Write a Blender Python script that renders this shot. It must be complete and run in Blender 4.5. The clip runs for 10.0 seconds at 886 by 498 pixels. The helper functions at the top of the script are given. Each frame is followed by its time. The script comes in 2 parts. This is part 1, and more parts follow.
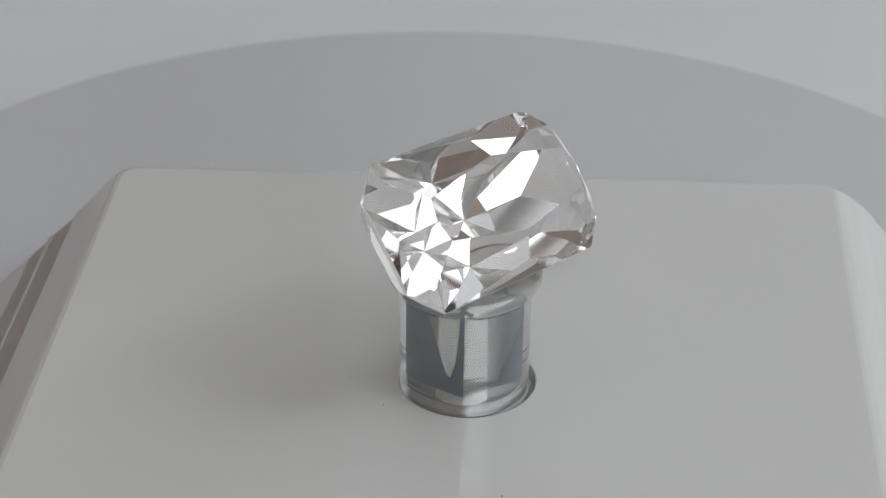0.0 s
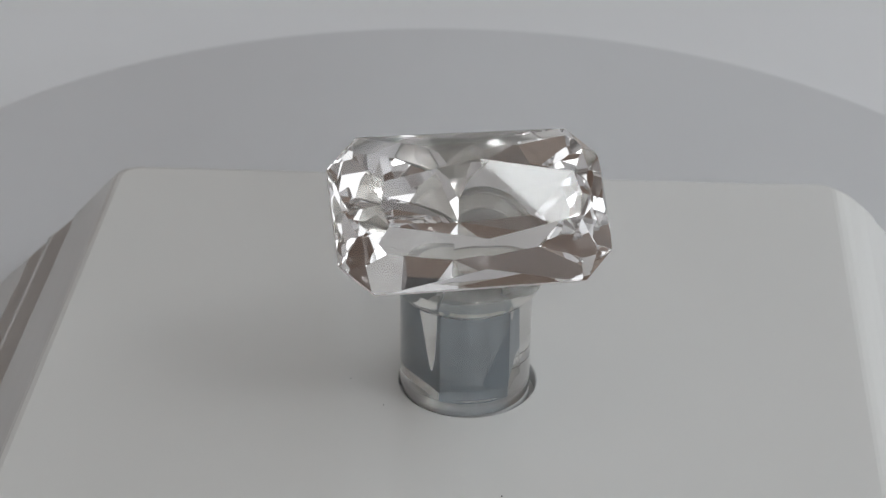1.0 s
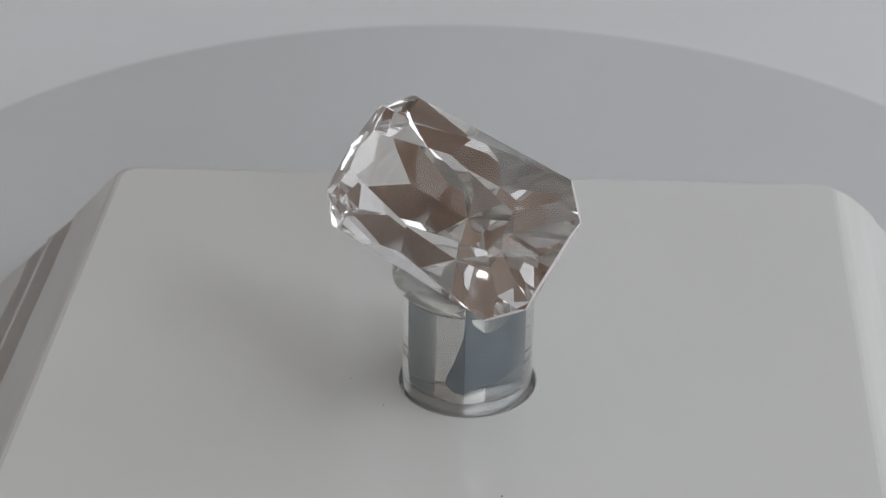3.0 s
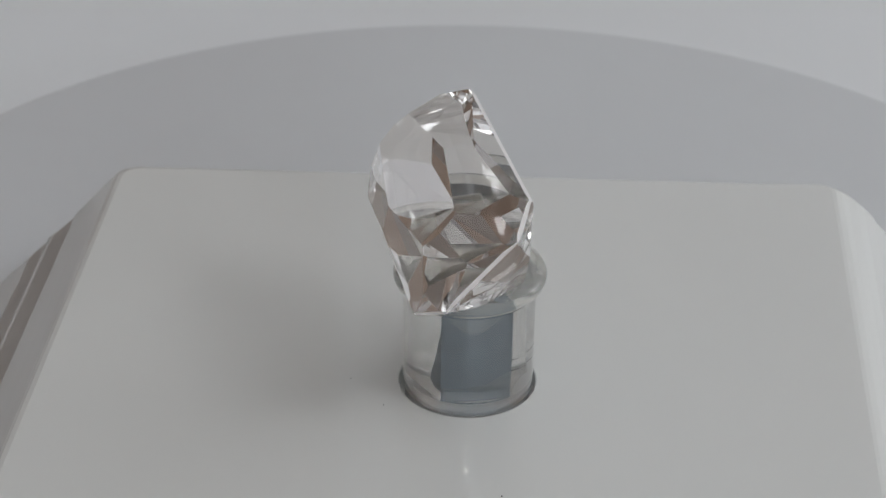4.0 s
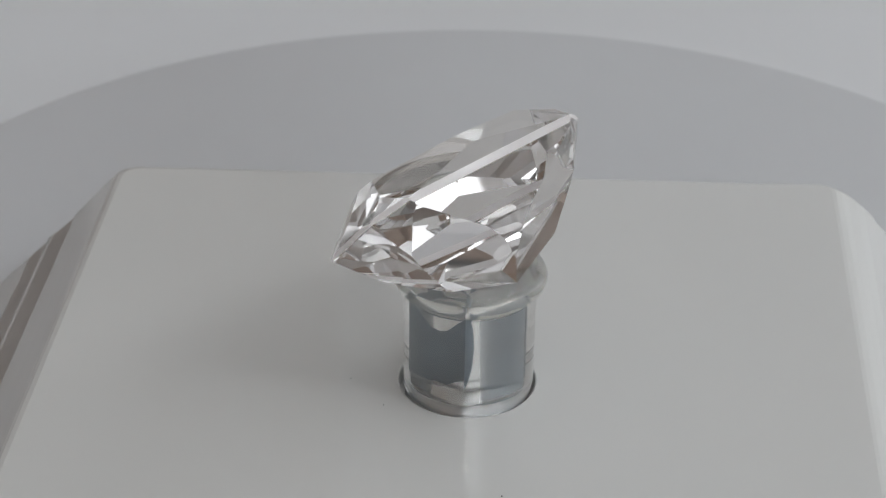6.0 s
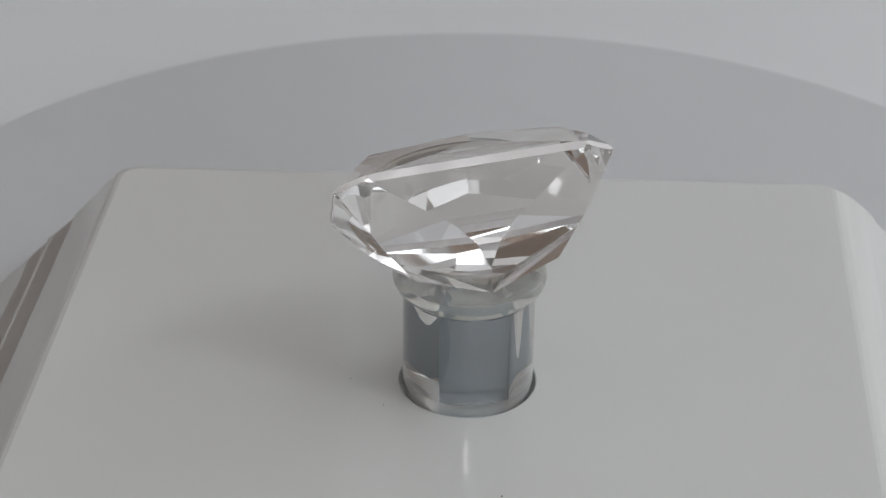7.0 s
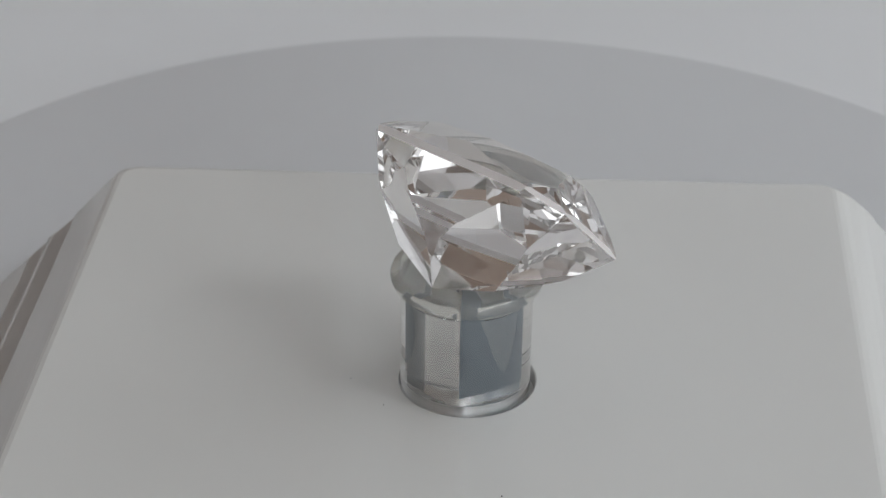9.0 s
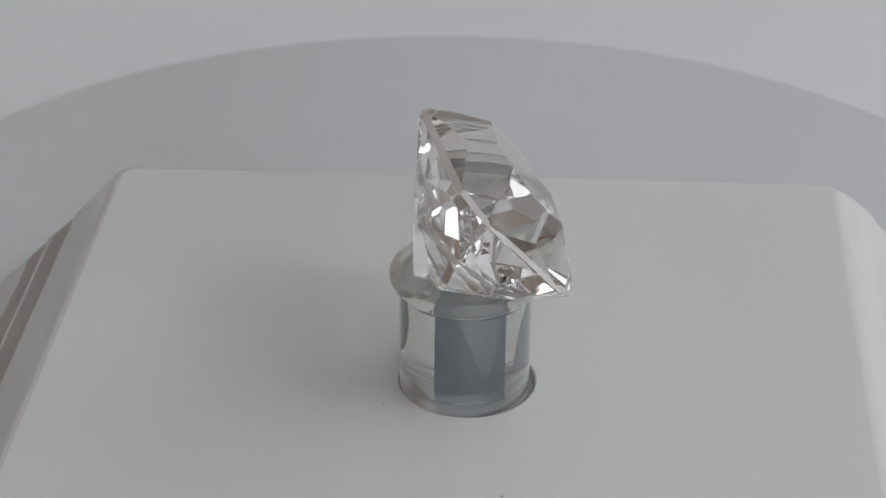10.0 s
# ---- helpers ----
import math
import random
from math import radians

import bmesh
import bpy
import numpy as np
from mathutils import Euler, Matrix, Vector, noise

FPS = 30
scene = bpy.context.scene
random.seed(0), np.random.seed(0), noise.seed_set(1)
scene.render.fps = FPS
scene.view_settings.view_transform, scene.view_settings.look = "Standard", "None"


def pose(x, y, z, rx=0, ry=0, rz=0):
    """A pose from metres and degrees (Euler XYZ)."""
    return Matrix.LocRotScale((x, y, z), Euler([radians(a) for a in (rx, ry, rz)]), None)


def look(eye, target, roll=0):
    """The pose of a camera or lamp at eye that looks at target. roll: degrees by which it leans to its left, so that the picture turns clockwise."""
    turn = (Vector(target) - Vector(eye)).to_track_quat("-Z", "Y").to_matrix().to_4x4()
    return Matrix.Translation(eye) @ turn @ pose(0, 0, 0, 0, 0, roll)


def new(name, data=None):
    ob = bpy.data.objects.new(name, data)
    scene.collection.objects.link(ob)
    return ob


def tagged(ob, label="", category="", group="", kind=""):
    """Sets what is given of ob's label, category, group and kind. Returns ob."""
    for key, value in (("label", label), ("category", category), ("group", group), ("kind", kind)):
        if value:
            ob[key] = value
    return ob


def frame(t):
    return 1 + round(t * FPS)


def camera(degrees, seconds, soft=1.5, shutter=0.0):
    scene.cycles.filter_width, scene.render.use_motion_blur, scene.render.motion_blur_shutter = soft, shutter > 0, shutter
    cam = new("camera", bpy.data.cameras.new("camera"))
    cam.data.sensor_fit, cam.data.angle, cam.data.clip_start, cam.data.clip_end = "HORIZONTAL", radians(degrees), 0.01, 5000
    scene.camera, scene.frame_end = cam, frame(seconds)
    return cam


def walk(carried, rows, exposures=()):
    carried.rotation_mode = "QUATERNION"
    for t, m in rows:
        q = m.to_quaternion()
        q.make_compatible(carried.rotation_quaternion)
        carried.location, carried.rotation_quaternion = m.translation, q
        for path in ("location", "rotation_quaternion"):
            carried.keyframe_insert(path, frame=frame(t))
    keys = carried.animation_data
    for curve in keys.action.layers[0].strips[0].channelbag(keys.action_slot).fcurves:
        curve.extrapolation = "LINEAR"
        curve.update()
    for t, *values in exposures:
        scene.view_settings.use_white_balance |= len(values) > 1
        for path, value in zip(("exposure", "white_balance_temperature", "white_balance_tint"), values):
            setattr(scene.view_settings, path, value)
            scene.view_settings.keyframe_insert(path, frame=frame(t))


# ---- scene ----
MM = 0.001

# ---- camera: stands still, 12 cm from the gem ----
cam = camera(28.8, 10.0, soft=1.4)
TILT = radians(29.841)
AIM = Vector((-1.841, 0.0, 11.145)) * MM
EYE = AIM - Vector((0, math.cos(TILT), -math.sin(TILT))) * 123.77 * MM
STILL = look(EYE, AIM, 0.671)
walk(cam, [(0.0, STILL), (10.0, STILL)], exposures=[(0.0, -1.01), (10.0, -1.01)])

# ---- light: added tent-panel, ceiling and window fills; two softboxes right, two small lamps ----
world = bpy.data.worlds.new("world")
scene.world = world
world.use_nodes = True
world.node_tree.nodes["Background"].inputs[0].default_value = (0.5, 0.52, 0.56, 1)
world.node_tree.nodes["Background"].inputs[1].default_value = 0.3
scene.cycles.max_bounces = 32
scene.cycles.transmission_bounces = 32
scene.cycles.glossy_bounces = 16
scene.cycles.sample_clamp_indirect = 100
scene.cycles.caustics_refractive = scene.cycles.caustics_reflective = True


def area_light(name, size_x, size_y, power, colour, m):
    data = bpy.data.lights.new(name, "AREA")
    data.shape, data.size, data.size_y, data.energy, data.color = "RECTANGLE", size_x, size_y, power, colour
    ob = new(name, data)
    ob.matrix_world = m
    return ob


# Fill lamps added under the roof panel and before the back panel.
area_light("roof_fill_light", 0.46, 0.50, 0.09, (0.95, 0.98, 1.0), look((0.16, 0.10, 0.485), (0.16, 0.10001, 0)))
area_light("back_fill_light", 0.42, 0.36, 0.14, (0.88, 0.95, 1.0), look((0.20, 0.405, 0.24), (0.20, 0, 0.24)))
# Right-hand light is read from shadow and highlights; the softbox form is assumed.
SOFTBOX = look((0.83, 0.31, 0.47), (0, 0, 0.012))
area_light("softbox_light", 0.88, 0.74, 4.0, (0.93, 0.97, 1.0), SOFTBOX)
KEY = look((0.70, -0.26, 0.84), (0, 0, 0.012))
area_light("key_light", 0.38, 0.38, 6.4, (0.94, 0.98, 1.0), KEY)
# Added overhead lamp, screened by the roof panel, that lightens the room walls.
area_light("room_fill_light", 0.8, 0.8, 10.0, (0.89, 0.95, 1.0), look((0, 0.1, 1.60), (0, 0.10001, 0)))
# Two fill lamps behind the camera, added to whiten facets and the plinth's front.
area_light("window_fill_light", 1.1, 1.1, 14.0, (0.88, 0.95, 1.0), look((0.50, -1.87, 1.0), (0.50, 0, 1.0)))
area_light("window_fill_light", 0.9, 1.1, 8.0, (0.88, 0.95, 1.0), look((1.47, -1.15, 1.0), (0, -1.15, 1.0)))
LAMP_AT = Vector((-0.006, -0.352, 0.266))
lamp_light = area_light("lamp_light", 0.012, 0.012, 0.19, (1.0, 0.98, 0.95), look(LAMP_AT, (0, 0, 0.004)))
lamp_light.data.shape = "DISK"
LED_AT = Vector((-0.0052, -0.1288, 0.0438))
led_light = area_light("led_light", 0.006, 0.006, 0.008, (0.97, 0.98, 1.0), look(LED_AT, (0, 0, 0.018)))
led_light.data.shape = "DISK"
cam.data.dof.use_dof, cam.data.dof.focus_distance, cam.data.dof.aperture_fstop = True, 0.121, 110


# ---- materials ----
def material(name, colour, rough=0.5, metal=0.0, vary=0.04, scale=300.0, bump=0.0, bump_scale=2500.0, coat=0.0):
    mat = bpy.data.materials.new(name)
    mat.use_nodes = True
    nt = mat.node_tree
    bsdf = nt.nodes["Principled BSDF"]
    bsdf.inputs["Roughness"].default_value = rough
    bsdf.inputs["Metallic"].default_value = metal
    bsdf.inputs["Coat Weight"].default_value = coat
    coord = nt.nodes.new("ShaderNodeTexCoord")
    n1 = nt.nodes.new("ShaderNodeTexNoise")
    n1.inputs["Scale"].default_value, n1.inputs["Detail"].default_value = scale, 6
    nt.links.new(coord.outputs["Object"], n1.inputs["Vector"])
    ramp = nt.nodes.new("ShaderNodeMix")
    ramp.data_type = "RGBA"
    ramp.inputs["A"].default_value = (*[c * (1 - vary) for c in colour], 1)
    ramp.inputs["B"].default_value = (*[min(1, c * (1 + vary)) for c in colour], 1)
    nt.links.new(n1.outputs["Fac"], ramp.inputs["Factor"])
    nt.links.new(ramp.outputs["Result"], bsdf.inputs["Base Color"])
    if bump:
        n2 = nt.nodes.new("ShaderNodeTexNoise")
        n2.inputs["Scale"].default_value, n2.inputs["Detail"].default_value = bump_scale, 4
        nt.links.new(coord.outputs["Object"], n2.inputs["Vector"])
        b = nt.nodes.new("ShaderNodeBump")
        b.inputs["Strength"].default_value, b.inputs["Distance"].default_value = bump, 0.0001
        nt.links.new(n2.outputs["Fac"], b.inputs["Height"])
        nt.links.new(b.outputs["Normal"], bsdf.inputs["Normal"])
    return mat


def clear(name, colour, ior, rough=0.0, coat=0.0):
    mat = bpy.data.materials.new(name)
    mat.use_nodes = True
    bsdf = mat.node_tree.nodes["Principled BSDF"]
    bsdf.inputs["Base Color"].default_value = (*colour, 1)
    bsdf.inputs["Roughness"].default_value = rough
    bsdf.inputs["IOR"].default_value = ior
    bsdf.inputs["Transmission Weight"].default_value = 1.0
    bsdf.inputs["Coat Weight"].default_value = coat
    bsdf.inputs["Coat Roughness"].default_value = 0.085
    bsdf.inputs["Coat IOR"].default_value = 1.8
    return mat


STAGE_WHITE = material("white_gloss_plastic", (0.76, 0.76, 0.745), 0.018, vary=0.015, scale=60, bump=0.002, bump_scale=300)
# Colour that holds the shade of the plinth's left-hand grooves.
TAUPE = material("shaded_taupe", (0.55, 0.525, 0.505), 0.6, vary=0.08, scale=400)
DISC_WHITE = material("white_satin_plastic", (0.70, 0.71, 0.73), 0.35, vary=0.02, scale=40, bump=0.03, bump_scale=700)
TABLE_WHITE = material("white_card", (0.88, 0.89, 0.91), 0.7, vary=0.02, scale=30, bump=0.05)
FABRIC = material("white_fabric", (0.84, 0.84, 0.84), 0.9, vary=0.03, scale=40, bump=0.2, bump_scale=1200)
WALL = material("beige_wall_paint", (0.55, 0.43, 0.35), 0.8, vary=0.03, scale=3)
BROWN_WALL = material("brown_wall_paint", (0.53, 0.41, 0.33), 0.8, vary=0.08, scale=3)
CEILING = material("white_ceiling", (0.8, 0.8, 0.8), 0.8, vary=0.02, scale=3)
WOOD = material("brown_floorboards", (0.22, 0.15, 0.10), 0.5, vary=0.25, scale=6)
FRAME = material("white_window_paint", (0.8, 0.8, 0.8), 0.4, vary=0.02, scale=20)
STEEL = material("blue_grey_steel", (0.20, 0.255, 0.31), 0.4, metal=0.2, vary=0.35, scale=300, bump=0.05, bump_scale=1500)
GREY = material("pale_grey_plastic", (0.76, 0.76, 0.75), 0.5, vary=0.05)
PUTTY = material("pale_putty", (0.78, 0.78, 0.74), 0.7, vary=0.06, scale=500)
SPECK = material("dark_dust", (0.05, 0.05, 0.05), 0.9)
ACRYLIC = clear("clear_acrylic", (0.985, 0.99, 0.985), 1.49, 0.004, 1.0)
HAZY = clear("hazy_acrylic", (0.97, 0.97, 0.92), 1.49, 0.12)
HAZY.node_tree.nodes["Principled BSDF"].inputs["Transmission Weight"].default_value = 0.80
SAWN = clear("sawn_acrylic", (0.95, 0.96, 0.96), 1.49, 0.3)
SAWN.node_tree.nodes["Principled BSDF"].inputs["Transmission Weight"].default_value = 0.55
STONE = clear("pale_pink_gem", (1.0, 0.977, 0.974), 1.64)
GIRDLE_FROST = clear("frosted_gem_edge", (0.99, 0.96, 0.955), 1.5, 0.6)
GIRDLE_FROST.node_tree.nodes["Principled BSDF"].inputs["Transmission Weight"].default_value = 0.3


def mesh_of(bm, name, mat, smooth=False):
    me = bpy.data.meshes.new(name)
    bmesh.ops.recalc_face_normals(bm, faces=bm.faces)
    for f in bm.faces:
        f.smooth = smooth
    bm.to_mesh(me)
    bm.free()
    me.materials.append(mat)
    return me


def part(name, bm, mat, parent=None, label="", smooth=False):
    ob = new(name, mesh_of(bm, name, mat, smooth))
    if parent:
        ob.parent = parent
    if label:
        ob["label"] = label
    return ob


def box_bm(x0, x1, y0, y1, z0, z1, bevel=0.0):
    bm = bmesh.new()
    bmesh.ops.create_cube(bm, size=1)
    for v in bm.verts:
        v.co = Vector(((x0 + x1) / 2 + v.co.x * (x1 - x0), (y0 + y1) / 2 + v.co.y * (y1 - y0), (z0 + z1) / 2 + v.co.z * (z1 - z0)))
    if bevel:
        bmesh.ops.bevel(bm, geom=bm.edges[:], offset=bevel, segments=3, affect="EDGES")
    return bm


def lathe_bm(profile, n=96):
    """A closed turned body from (radius, height) pairs in mm; radius 0 closes an end."""
    bm = bmesh.new()
    rings = []
    for r, z in profile:
        if r == 0:
            rings.append([bm.verts.new((0, 0, z * MM))])
        else:
            rings.append([bm.verts.new((r * MM * math.cos(2 * math.pi * i / n), r * MM * math.sin(2 * math.pi * i / n), z * MM)) for i in range(n)])
    for lo, hi in zip(rings, rings[1:]):
        for i in range(n):
            j = (i + 1) % n
            ids = [lo[i % len(lo)], lo[j % len(lo)], hi[j % len(hi)], hi[i % len(hi)]]
            quad = []
            for v in ids:
                if v not in quad:
                    quad.append(v)
            if len(quad) > 2:
                bm.faces.new(quad)
    return bm


def loft_bm(rings, keep=None):
    bm = bmesh.new()
    made = [[bm.verts.new(Vector(p) * MM) for p in ring] for ring in rings]
    n = len(made[0])
    for lo, hi in zip(made, made[1:]):
        for i in range(n):
            bm.faces.new((lo[i], lo[(i + 1) % n], hi[(i + 1) % n], hi[i]))
    if keep:
        bm.normal_update()
        bmesh.ops.delete(bm, geom=[f for f in bm.faces if not keep(f.calc_center_median())], context="FACES")
    return bm


# ---- the room ----
X0, X1, Y0, Y1, Z0, Z1 = -1.6, 1.5, -1.9, 1.6, -0.78, 1.65
tagged(part("floor", box_bm(X0 - 0.1, X1 + 0.1, Y0 - 0.1, Y1 + 0.1, Z0 - 0.1, Z0), WOOD), "brown wooden floor of the room", "floor", kind="structure")
tagged(part("ceiling", box_bm(X0 - 0.1, X1 + 0.1, Y0 - 0.1, Y1 + 0.1, Z1, Z1 + 0.1), CEILING), "plain white painted ceiling", "ceiling", kind="structure")
tagged(part("wall_north", box_bm(X0 - 0.1, X1 + 0.1, Y1, Y1 + 0.1, Z0, Z1), WALL), "plain beige painted room wall", "wall", kind="structure")
tagged(part("wall_south", box_bm(X0 - 0.1, X1 + 0.1, Y0 - 0.1, Y0, Z0, Z1), BROWN_WALL), "plain brown painted room wall", "wall", kind="structure")
tagged(part("wall_west", box_bm(X0 - 0.1, X0, Y0, Y1, Z0, Z1), WALL), "plain beige painted room wall", "wall", kind="structure")
tagged(part("wall_east", box_bm(X1, X1 + 0.1, Y0, Y1, Z0, Z1), WALL), "plain beige painted room wall", "wall", kind="structure")



# Unseen frames added round the fill lamps; the walls have no openings.
def window(name, width):
    win = tagged(new(name), "unseen white window frame added round a fill lamp", "window", kind="structure")
    h = width / 2
    for bar, box in (("sill", (-h - 0.04, h + 0.04, 0, 0.09, -0.62, -0.58)), ("head", (-h - 0.04, h + 0.04, 0, 0.05, 0.57, 0.62)),
                     ("jamb", (-h - 0.04, -h, 0, 0.05, -0.58, 0.57)), ("jamb", (h, h + 0.04, 0, 0.05, -0.58, 0.57)), ("mullion", (-0.02, 0.02, 0.045, 0.06, -0.58, 0.57))):
        part(bar, box_bm(*box, 0.004), FRAME, win)
    return win


window("added_window_1", 1.1).matrix_world = pose(0.50, Y0, 1.0)
window("added_window_2", 0.9).matrix_world = pose(X1, -1.15, 1.0, 0, 0, 90)

TABLE_Z = -21.8
table = tagged(new("table"), "white table under the turntable", "table")
table.location = (0, 0.1, Z0)
part("tabletop", box_bm(-0.6, 0.6, -0.4, 0.4, TABLE_Z * MM - 0.025 - Z0, TABLE_Z * MM - Z0, 0.003), TABLE_WHITE, table)
for sx in (-1, 1):
    for sy in (-1, 1):
        part("leg", box_bm(sx * 0.55 - 0.02, sx * 0.55 + 0.02, sy * 0.35 - 0.02, sy * 0.35 + 0.02, 0, TABLE_Z * MM - 0.025 - Z0), TABLE_WHITE, table)

# ---- unseen tent panels, added to throw light from above and behind ----
tent = tagged(new("fill_panels"), "unseen white fabric panels with open sides, added as reflectors", "light tent")
TB = TABLE_Z * MM
part("back_panel", box_bm(-0.04, 0.44, 0.42, 0.425, TB, 0.50), FABRIC, tent)
part("roof_panel", box_bm(-0.10, 0.445, -0.18, 0.425, 0.50, 0.505), FABRIC, tent)

# ---- the round turntable behind and below the stage ----
DISC_R, DISC_TOP = 65.66, -12.8
turntable = tagged(new("turntable"), "round white satin plastic turntable disc on a white table", "turntable")
part("platter", lathe_bm([(0, 6), (62, 6), (DISC_R - 0.8, 6), (DISC_R, 6.6), (DISC_R, 8.2), (DISC_R - 0.25, 8.8), (DISC_R - 0.8, 9), (40, 9), (0, 9)], 192), DISC_WHITE, turntable, smooth=False)
part("base", lathe_bm([(0, 0), (50, 0), (50.5, 0.5), (50.5, 5.9), (0, 5.9)], 96), DISC_WHITE, turntable)

# ---- the square stage ----
HALF = 32.656


def square_ring(out, radius, z, back=0.0, side=14, arc=8):
    """A rounded square in mm, grown by out to the front and sides and by back to the back."""
    x1, y0, y1 = HALF + out, -HALF - out, HALF + back
    corners = [(x1 - radius, y1 - radius, 0), (-x1 + radius, y1 - radius, 90), (-x1 + radius, y0 + radius, 180), (x1 - radius, y0 + radius, 270)]
    pts = []
    for k, (cx, cy, a0) in enumerate(corners):
        for i in range(arc + 1):
            a = radians(a0 + 90 * i / arc)
            pts.append((cx + radius * math.cos(a), cy + radius * math.sin(a), z))
        nx, ny, na = corners[(k + 1) % 4]
        e = pts[-1]
        f = (nx + radius * math.cos(radians(na)), ny + radius * math.sin(radians(na)))
        pts += [(e[0] + (f[0] - e[0]) * i / side, e[1] + (f[1] - e[1]) * i / side, z) for i in range(1, side)]
    # the right-hand edge runs in a little towards the front and is rounder
    ring = []
    for x, y, z in pts:
        w = min(1, max(0, (x - x1 + 5) / 5))
        soft = -z * z / (5.0 * (1 + z / 12.8) - z) if -12.7 < z < 0 else z
        ring.append((x + (0.0914 * (y - HALF) + min(out, 0) * 1.6) * max(x, 0) / HALF, y + (0.68 - 0.37 * x / HALF) * max(y, 0) / HALF, z + (soft - z) * w))
    return ring


def circle_like(ring, r, z):
    return [(r * math.cos(math.atan2(y, x)), r * math.sin(math.atan2(y, x)), z) for x, y, _ in ring]


def side_ring(out, drop, radius=1.5):
    return square_ring(out, radius, -drop)


stage = tagged(new("display_stage"), "square glossy white plastic plinth with sloped sides and a round hole", "plinth")
stage.matrix_world = pose(0.078 * MM, 0.1 * MM, 0, 0, 0, -1.272)
outer = square_ring(-0.7, 1.7, 0, -0.7)
HOLE = 5.1
part("hole_wall", loft_bm([circle_like(outer, HOLE, -1.3), circle_like(outer, HOLE, -0.15)]), GREY, stage)
part("top", loft_bm([circle_like(outer, HOLE, -0.15), circle_like(outer, HOLE + 0.03, -0.06), circle_like(outer, HOLE + 0.12, 0),
                     [(x * 0.3, y * 0.3, 0) for x, y, _ in outer], [(x * 0.65, y * 0.65, 0) for x, y, _ in outer], outer,
                     square_ring(-0.3, 1.9, -0.09, -0.3), square_ring(0.0, 1.7, -0.3, -0.06), square_ring(0.35, 1.6, -0.65), side_ring(0.9, 1.23), side_ring(1.5, 1.86), side_ring(2.2, 2.6), side_ring(3.1, 3.54), side_ring(4.09, 4.58), side_ring(4.19, 4.68)]), STAGE_WHITE, stage)


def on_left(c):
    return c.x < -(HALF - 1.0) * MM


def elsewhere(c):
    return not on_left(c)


# Left-hand grooves get their shade as a darker colour; the other sides stay white.
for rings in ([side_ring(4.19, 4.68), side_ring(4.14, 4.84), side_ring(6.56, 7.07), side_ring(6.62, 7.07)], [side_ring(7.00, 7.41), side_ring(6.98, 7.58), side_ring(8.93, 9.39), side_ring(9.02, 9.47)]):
    part("shaded_groove", loft_bm(rings, on_left), TAUPE, stage, "groove in the left side, its shade put into the taupe colour")
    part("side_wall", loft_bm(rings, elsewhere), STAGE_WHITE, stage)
part("lip", loft_bm([side_ring(6.62, 7.07), side_ring(6.74, 7.09), side_ring(6.98, 7.30), side_ring(7.00, 7.41)]), STAGE_WHITE, stage)
part("skirt", loft_bm([side_ring(9.02, 9.47), side_ring(12.2, 12.5), side_ring(12.2, 12.8), square_ring(8, 2.2, -12.8, -2)]), STAGE_WHITE, stage)
part("hole_floor", lathe_bm([(0, -3), (HOLE + 0.3, -3), (HOLE + 0.3, -1.3), (4.66, -1.3), (4.62, -0.21), (0, -0.21)], 96), GREY, stage)

# ---- the clear peg with a square steel bar inside ----
peg = tagged(new("gem_stand"), "clear acrylic peg with flanged top and inner steel bar", "stand")
sleeve_bm = lathe_bm([(0, -0.2), (4.72, -0.2), (4.82, -0.15), (4.85, -0.05), (4.85, 0.62), (4.85, 0.7), (4.80, 0.80), (4.80, 0.90), (4.85, 1.0), (4.85, 1.08), (4.85, 8.04), (4.85, 8.12), (4.77, 8.17), (4.77, 8.22), (4.86, 8.27), (5.15, 8.45), (5.42, 8.75), (5.55, 9.1),
                      (5.56, 9.4), (5.46, 9.66), (5.25, 9.82), (4.9, 9.88), (3.6, 9.86), (0, 9.86)], 128)
bmesh.ops.recalc_face_normals(sleeve_bm, faces=sleeve_bm.faces)
# the square socket inside: a closed void in the clear body
BAR = 2.1
SOCKET_LOW, SOCKET_HIGH = -0.04, 9.35
BAR_TURN = Matrix.Rotation(radians(-4), 3, "Z")
socket = [sleeve_bm.verts.new(BAR_TURN @ Vector((x, y, z)) * MM) for z in (SOCKET_LOW, SOCKET_HIGH) for x, y in ((-BAR, -BAR), (BAR, -BAR), (BAR, BAR), (-BAR, BAR))]
for quad in ((0, 1, 2, 3), (7, 6, 5, 4), (4, 5, 1, 0), (5, 6, 2, 1), (6, 7, 3, 2), (7, 4, 0, 3)):
    sleeve_bm.faces.new([socket[i] for i in quad]).smooth = False
sleeve_mesh = bpy.data.meshes.new("sleeve")
for f in sleeve_bm.faces:
    f.smooth = len(f.verts) == 4 and all(v not in socket for v in f.verts)
for e in sleeve_bm.edges:
    e.smooth = e.calc_face_angle(0) < radians(28)
sleeve_bm.to_mesh(sleeve_mesh)
sleeve_bm.free()
sleeve_mesh.materials.append(ACRYLIC)
sleeve_mesh.materials.append(HAZY)
sleeve_mesh.materials.append(SAWN)
for face in sleeve_mesh.polygons:
    face.material_index = 1 if face.center.z > 8.3 * MM and all(sleeve_mesh.vertices[v].co.xy.length > 4 * MM for v in face.vertices) or face.center.z > 9.5 * MM else 2 if face.center.z < -0.19 * MM else 0
sleeve = new("sleeve", sleeve_mesh)
sleeve.parent = peg
bar_bm = box_bm(-2.04 * MM, 2.04 * MM, -2.04 * MM, 2.04 * MM, -0.02 * MM, 8.2 * MM, 0.05 * MM)
bmesh.ops.rotate(bar_bm, verts=bar_bm.verts[:], cent=(0, 0, 0), matrix=BAR_TURN)
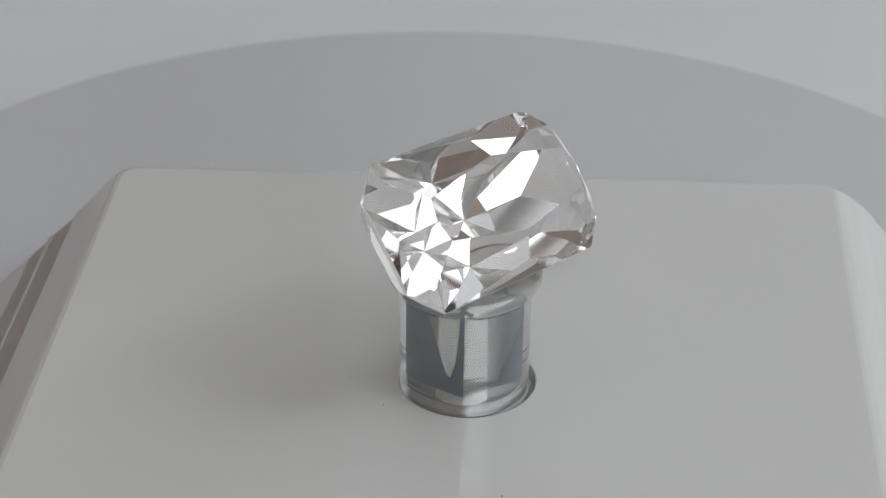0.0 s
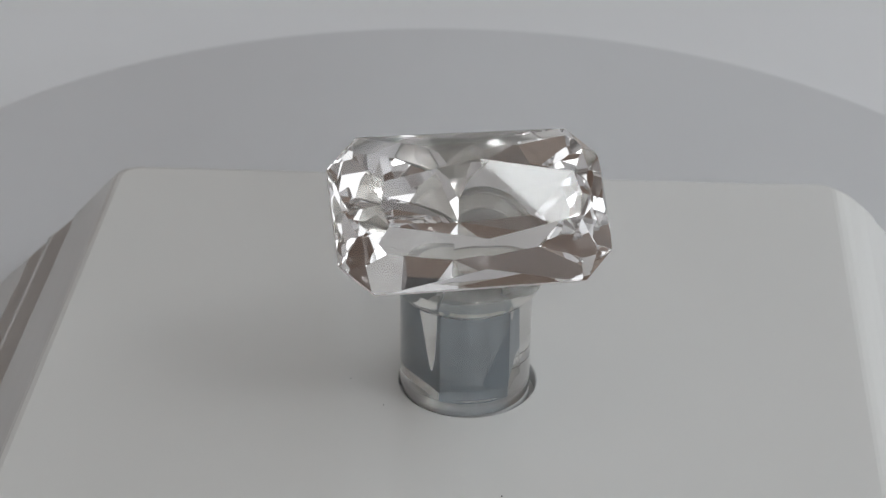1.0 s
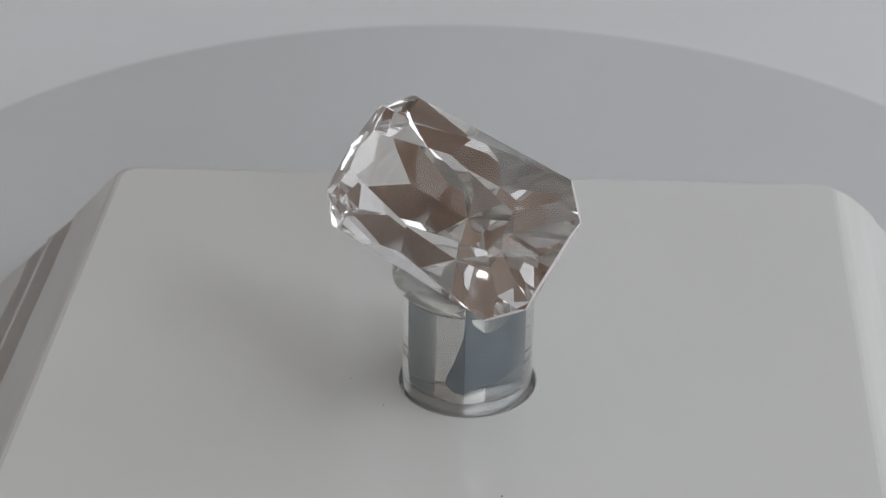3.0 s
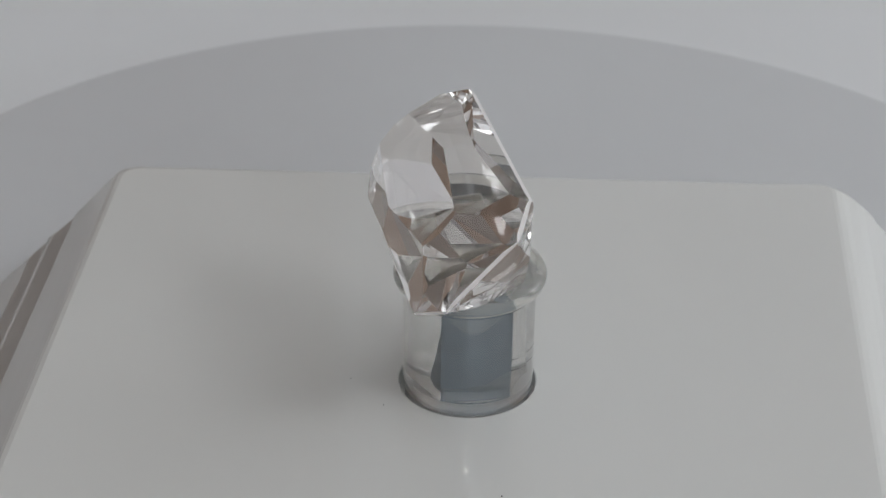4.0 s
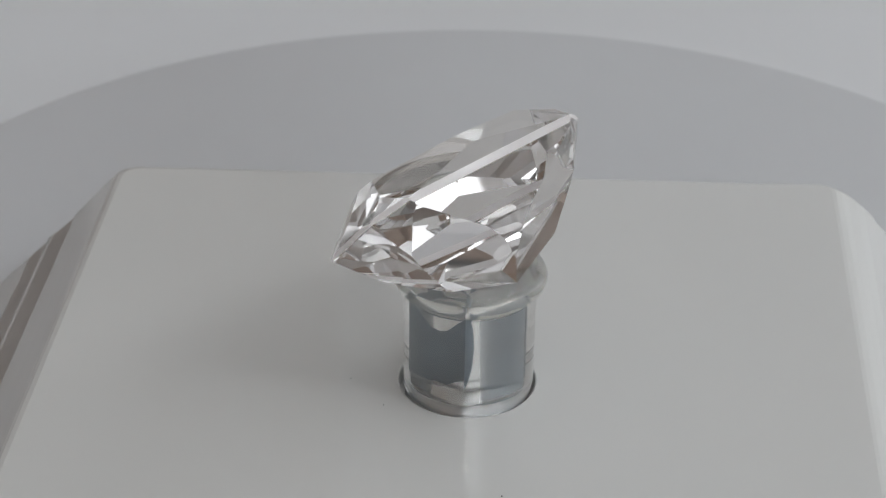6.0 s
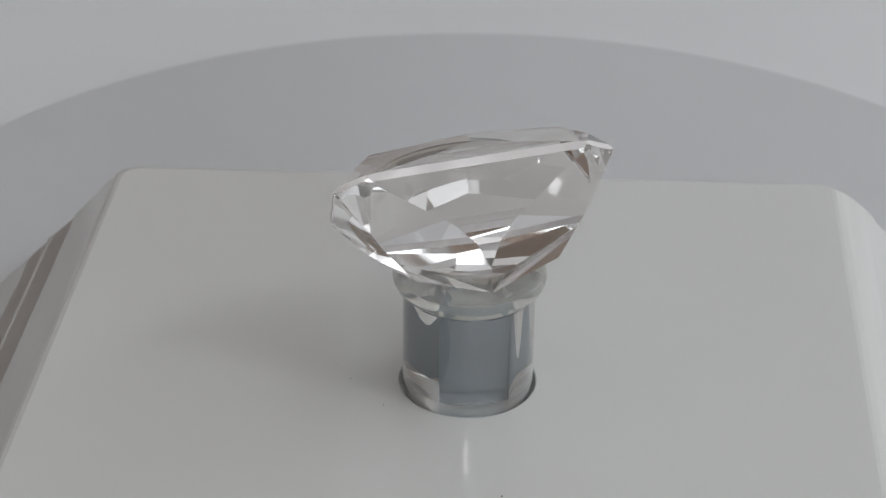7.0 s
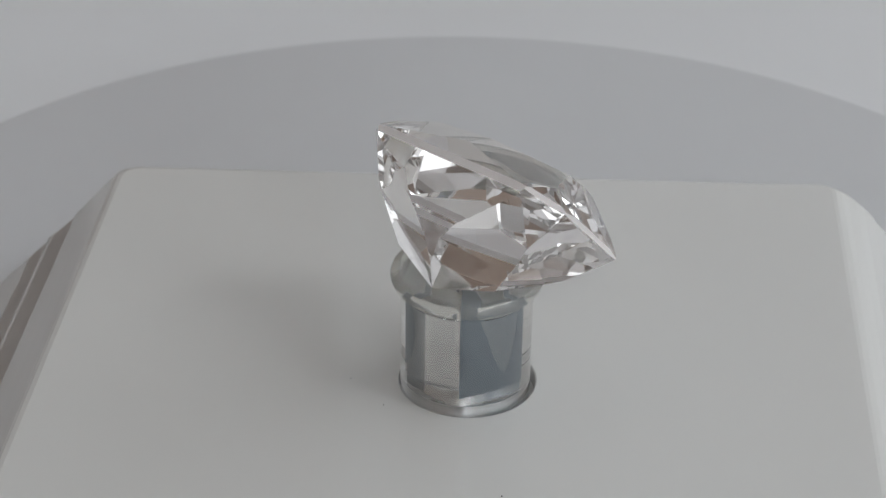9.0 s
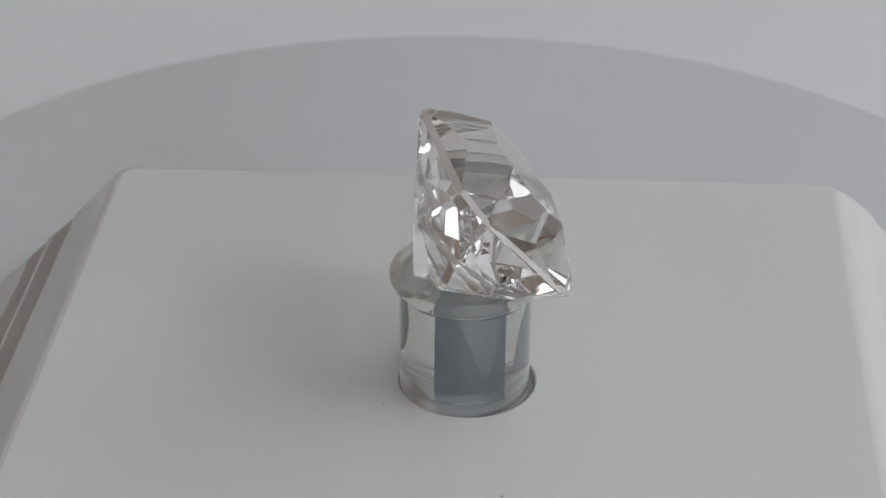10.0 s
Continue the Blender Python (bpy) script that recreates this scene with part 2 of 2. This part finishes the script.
part("square_bar", bar_bm, STEEL, peg, "square blue-grey bar")



def patch_bm(turn, outline):
    """A film of adhesive on one side of the socket; outline in (across -1..1 seen from outside, height in mm)."""
    bm = bmesh.new()
    rot = BAR_TURN @ Matrix.Rotation(radians(turn), 3, "Z")
    ring = [[bm.verts.new(rot @ Vector((a * BAR, -BAR - d, z)) * MM) for a, z in outline] for d in (-0.006, 0.003)]
    bm.faces.new(ring[0])
    bm.faces.new(ring[1])
    for i in range(len(outline)):
        j = (i + 1) % len(outline)
        bm.faces.new((ring[0][i], ring[0][j], ring[1][j], ring[1][i]))
    return bm


for turn, outline in ((90, [(-1, 1.2), (-0.3, 1.2), (-0.1, 1.4), (0.3, 1.4), (0.6, 1.9), (1, 2.3), (1, 7.6), (0.6, 6.8), (0.3, 6.1), (0.0, 5.8), (-0.3, 5.9), (-0.7, 6.8), (-0.9, 8.2), (-1, 8.5)]),
                      (180, [(-1, 1.6), (-0.85, 2.2), (-0.72, 3.4), (-0.66, 5.0), (-0.72, 6.6), (-0.86, 7.8), (-1, 8.4)]),
                      (270, [(-1, 0.8), (1, 0.8), (1, 8.6), (0.85, 8.6), (0.8, 6.0), (0.68, 3.6), (0.5, 2.2), (0.36, 2.3), (0.15, 3.6), (-0.1, 5.6), (-0.35, 7.4), (-0.5, 8.6), (-1, 8.6)]),
                      (0, [(1, 0.85), (1, 7.6), (0.93, 5.8), (0.7, 4.4), (0.62, 3.9), (0.55, 3.4), (0.3, 2.0), (0.25, 1.3), (0.5, 0.85)])):
    part("adhesive", patch_bm(turn, outline), STEEL, peg, "dark film of dried adhesive")

cap_bm = box_bm(-2.04 * MM, 2.04 * MM, -2.04 * MM, 2.04 * MM, 8.2 * MM, 9.3 * MM, 0.04 * MM)
bmesh.ops.rotate(cap_bm, verts=cap_bm.verts[:], cent=(0, 0, 0), matrix=BAR_TURN)
part("putty_cap", cap_bm, PUTTY, peg, "pale putty cap on the bar")
for turn, outline in ((90, [(-1, 8.2), (1, 8.2), (1, 8.75), (0.6, 8.55), (0.1, 8.5), (-0.4, 8.65), (-0.8, 9.1), (-1, 9.25)]),
                      (270, [(-1, 8.2), (1, 8.2), (1, 9.25), (0.78, 9.25), (0.66, 8.85), (0.3, 8.55), (-0.1, 8.5), (-0.5, 8.75), (-0.7, 9.25), (-1, 9.25)]),
                      (0, [(-1, 8.2), (-0.62, 8.2), (-0.7, 8.4), (-0.74, 8.9), (-0.8, 8.9), (-0.85, 8.4), (-1, 8.4)]),
                      (0, [(0.55, 8.2), (0.95, 8.2), (0.9, 8.4), (0.85, 8.75), (0.8, 8.75), (0.76, 8.35)]),
                      (180, [(-0.85, 8.2), (-0.5, 8.2), (-0.6, 8.5), (-0.7, 9.1), (-0.8, 9.1)]),
                      (180, [(0.65, 8.2), (0.85, 8.2), (0.85, 9.0), (0.76, 9.0)])):
    part("adhesive", patch_bm(turn, outline), STEEL, peg, "dark film of dried adhesive")

# ---- the gem: an elongated octagonal radiant cut ----
A, B, CU, CV = 9.96, 5.58, 2.294, 2.135
OCT = [(-A + CU, B), (A - CU, B), (A, B - CV), (A, -B + CV), (A - CU, -B), (-A + CU, -B), (-A, -B + CV), (-A, B - CV)]
GIRDLE = 0.3

# how the outline's length and width shrink with height: (z, length, width)
CROWN = [(GIRDLE, 1.0, 1.0)]
PAVILION = [(-GIRDLE, 1.0, 1.0), (-2.4, 0.86, 0.80), (-4.4, 0.71, 0.60), (-6.2, 0.527, 0.26), (-7.95, 0.0, 0.0)]


def gem_planes():
    """(normal, offset) pairs in mm; the stone is where normal . p <= offset."""
    planes = [(Vector((0, 0, 1)), 3.0)]

    def facet(az, slope, inset=0.0, body=CROWN):
        # a facet facing az (degrees from the long axis), laid on the body's form and sunk by inset
        up = 1 if body is CROWN else -1
        for a in sorted({round(q % 360, 6) for q in (az, -az, 180 - az, 180 + az)}):
            n = Vector((math.cos(radians(a)) * math.sin(radians(slope)), math.sin(radians(a)) * math.sin(radians(slope)), math.cos(radians(slope)) * up))
            off = max(n.x * x * l + n.y * y * w + n.z * z for z, l, w in body for x, y in OCT)
            planes.append((n, off - inset))

    def through_point(az, slope, point):
        # a facet facing az through a point, mirrored to all quarters; a negative slope faces down
        down = -1 if slope < 0 else 1
        n = Vector((math.cos(radians(az)) * math.sin(radians(abs(slope))), math.sin(radians(az)) * math.sin(radians(abs(slope))), math.cos(radians(slope)) * down))
        off = n.dot(Vector(point))
        for sx, sy in sorted({(sx if n.x > 1e-6 else 1, sy if n.y > 1e-6 else 1) for sx in (-1, 1) for sy in (-1, 1)}):
            planes.append((Vector((n.x * sx, n.y * sy, n.z)), off))
        if abs(n.x) < 1e-6 or abs(n.y) < 1e-6:
            planes.append((Vector((-n.x, -n.y, n.z)), off))

    corner = math.degrees(math.atan2(CU, CV))
    for az in (0, 90, corner):
        facet(az, 90)
    # crown: paired long and end facets that peak in the middle of each table edge, steeper breaks along the girdle
    through_point(79.4, 34.5, (0, 2.85, 3.0))
    through_point(13.0, 40.0, (7.2, 0, 3.0))
    through_point(90, 58, (0, B, GIRDLE))
    through_point(0, 58, (A, 0, GIRDLE))
    through_point(corner, 50, (A, B - CV, GIRDLE))
    through_point(66, 46, (A - CU, B, GIRDLE + 0.1))
    through_point(30, 46, (A, B - CV, GIRDLE + 0.1))
    # pavilion: one broad upper facet and one lower facet on each long side, a brilliant fan on the ends and corners
    through_point(90, -62.5, (0, B, -GIRDLE))
    through_point(90, -54.5, (0, 3.62, -4.00))
    through_point(90, -48.0, (0, 3.29, -4.60))
    for az, slope, inset in ((0, 61, 0), (corner, 62, 0), (18, 62, 0.08), (32, 60, 0.12),
                             (corner, 52, 0.08), (24, 53, 0.08), (9, 54, 0.06), (0, 51, 0.02),
                             (36, 46, 0.12), (14, 47, 0.08), (6, 57, 0.06), (28, 57, 0.12), (40, 56, 0.14), (13, 51, 0.08), (30, 49, 0.14), (5, 48, 0.06),
                             (44, 49, 0.12), (52, 46, 0.12)):
        facet(az, slope, inset, PAVILION)
    for k, slope in enumerate((66, 61, 56, 52, 48)):
        for az in range(7 * (k % 2), 50, 14):
            facet(az, slope, 0.10 + 0.02 * k, PAVILION)
    for k, slope in enumerate((64, 59, 54, 50, 46)):
        for az in range(4 + 5 * (k % 2), 50, 10):
            facet(az, slope, 0.12 + 0.02 * k, PAVILION)
    for k, slope in enumerate((62, 57, 53, 49)):
        for az in range(2 + 6 * (k % 2), 48, 12):
            facet(az, slope, 0.12 + 0.02 * k, PAVILION)
    culet, ridge, edge = Vector((0, 0, -7.95)), Vector((5.2, 0, -6.2)), Vector((A - CU, B, -GIRDLE))
    n = (ridge - culet).cross(edge - culet).normalized()
    if n.z > 0:
        n = -n
    for sx in (-1, 1):
        for sy in (-1, 1):
            planes.append((Vector((n.x * sx, n.y * sy, n.z)), n.dot(culet)))
    return planes


def gem_bm():
    bm = box_bm(-0.02, 0.02, -0.02, 0.02, -0.02, 0.02)
    for n, off in gem_planes():
        cut = bmesh.ops.bisect_plane(bm, geom=bm.verts[:] + bm.edges[:] + bm.faces[:], dist=1e-7, plane_co=n * off * MM, plane_no=n, clear_outer=True)
        edges = [e for e in bm.edges if e.is_valid and len(e.link_faces) == 1]
        if len(edges) > 2:
            bmesh.ops.holes_fill(bm, edges=edges, sides=0)
    return bm


gem = tagged(new("gemstone"), "pale pink-white faceted gem tilted on a clear peg", "gemstone")
whole = gem_bm()
bmesh.ops.recalc_face_normals(whole, faces=whole.faces)
whole.normal_update()


def gem_piece(name, pick, mat, label):
    bm = whole.copy()
    bm.normal_update()
    bmesh.ops.delete(bm, geom=[f for f in bm.faces if not pick(f)], context="FACES")
    me = bpy.data.meshes.new(name)
    bm.to_mesh(me)
    bm.free()
    me.materials.append(mat)
    ob = new(name, me)
    ob.parent = gem
    ob["label"] = label


gem_piece("table_facet", lambda f: f.normal.z > 0.999, STONE, "large flat polished table facet")
gem_piece("crown", lambda f: 0.05 < f.normal.z <= 0.999, STONE, "clear polished crown facets")
gem_piece("girdle", lambda f: abs(f.normal.z) <= 0.05, GIRDLE_FROST, "narrow frosted girdle band")
gem_piece("pavilion", lambda f: f.normal.z < -0.05, STONE, "deep clear pavilion facets")
whole.free()

# ---- unseen hoods and stands, added round the two softbox lights to the right ----
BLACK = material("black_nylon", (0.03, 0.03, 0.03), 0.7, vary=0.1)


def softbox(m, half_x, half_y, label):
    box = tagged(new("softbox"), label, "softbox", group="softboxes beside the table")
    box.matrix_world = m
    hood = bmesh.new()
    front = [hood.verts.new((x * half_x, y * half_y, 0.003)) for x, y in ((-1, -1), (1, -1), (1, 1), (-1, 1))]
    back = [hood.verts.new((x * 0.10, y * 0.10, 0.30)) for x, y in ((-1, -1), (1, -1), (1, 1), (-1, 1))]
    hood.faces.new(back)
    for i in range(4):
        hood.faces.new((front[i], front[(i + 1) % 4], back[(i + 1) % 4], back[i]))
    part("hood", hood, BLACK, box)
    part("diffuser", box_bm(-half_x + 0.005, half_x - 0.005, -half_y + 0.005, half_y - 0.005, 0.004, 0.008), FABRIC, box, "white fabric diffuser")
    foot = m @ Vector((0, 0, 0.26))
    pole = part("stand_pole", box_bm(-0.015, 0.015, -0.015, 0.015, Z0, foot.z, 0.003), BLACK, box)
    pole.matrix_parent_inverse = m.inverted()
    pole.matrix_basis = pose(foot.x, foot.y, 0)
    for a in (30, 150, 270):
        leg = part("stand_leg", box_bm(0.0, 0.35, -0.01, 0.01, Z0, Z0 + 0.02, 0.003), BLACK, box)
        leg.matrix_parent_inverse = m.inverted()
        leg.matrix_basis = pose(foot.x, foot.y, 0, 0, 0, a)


softbox(SOFTBOX, 0.45, 0.38, "large unseen softbox, added with white diffuser and black stand")
softbox(KEY, 0.20, 0.20, "small square unseen softbox, added and raised on a black stand")

# ---- the small lamp above the camera ----
lamp = tagged(new("desk_lamp"), "small round white desk lamp on a thin stem", "lamp")
lamp.matrix_world = look(LAMP_AT, (0, 0, 0.004))
part("shade", lathe_bm([(0, 14), (6, 14), (13, 6), (14, -1), (13.4, -1), (11, 3), (0, 3)], 48), FRAME, lamp, smooth=True)
stem = part("stem", lathe_bm([(0, -296), (40, -296), (40, -292), (3, -290), (3, 0), (0, 0)], 32), FRAME, lamp)
stem.matrix_parent_inverse = lamp.matrix_world.inverted()
stem.matrix_basis = pose(LAMP_AT.x, LAMP_AT.y - 0.012, LAMP_AT.z + 0.004)

# ---- the small light below the camera ----
led = tagged(new("led_light_head"), "tiny round white light on a thin bent arm", "light")
led.matrix_world = look(LED_AT, (0, 0, 0.018))
part("housing", lathe_bm([(0, 6), (3.5, 6), (4.2, 5), (4.2, -0.4), (3.4, -0.4), (3.2, 0.4), (0, 0.4)], 32), FRAME, led, smooth=True)
led_arm = part("arm", lathe_bm([(0, TABLE_Z - LED_AT.z / MM), (14, TABLE_Z - LED_AT.z / MM), (14, TABLE_Z - LED_AT.z / MM + 3), (1.2, TABLE_Z - LED_AT.z / MM + 4), (1.2, 0), (0, 0)], 24), FRAME, led)
led_arm.matrix_parent_inverse = led.matrix_world.inverted()
led_arm.matrix_basis = pose(LED_AT.x, LED_AT.y - 0.0055, LED_AT.z)

# ---- dust on the stage ----
for x, y, r in ((-6.05, -3.59, 0.06), (2.34, -14.20, 0.07), (-8.62, -0.19, 0.04), (22.08, 0.37, 0.035)):
    speck = part("dust_speck", lathe_bm([(0, 0), (r, 0), (r * 0.7, r * 0.6), (0, r * 0.8)], 8), SPECK)
    speck.location = (x * MM, y * MM, 0)
    tagged(speck, "tiny dark dust speck on the white plinth", "dust")


# ---- what turns ----
def motions():
    seat = pose(-0.691 * MM, -1.629 * MM, 15.283 * MM) @ pose(0, 0, 0, 0, 0, -0.751) @ pose(0, 0, 0, 47.06, 0, 0) @ pose(0, 0, 0, 0, 0, -6.102) @ pose(0.16 * MM, 0, 0)
    times = [0.5 * i for i in range(21)]

    def turn(t):
        return pose(0, 0, 0, 0, 0, -(30.681 * t - 52.0))

    walk(gem, [(t, turn(t) @ seat) for t in times])
    walk(peg, [(t, turn(t) @ pose(-0.06 * MM, 0.16 * MM, 0, 0, 0, -4.5)) for t in times])
    walk(turntable, [(t, pose(0.26 * MM, 32.92 * MM, TABLE_Z * MM) @ turn(t) @ pose(-1.47 * MM, 1.29 * MM, 0)) for t in times])


motions()
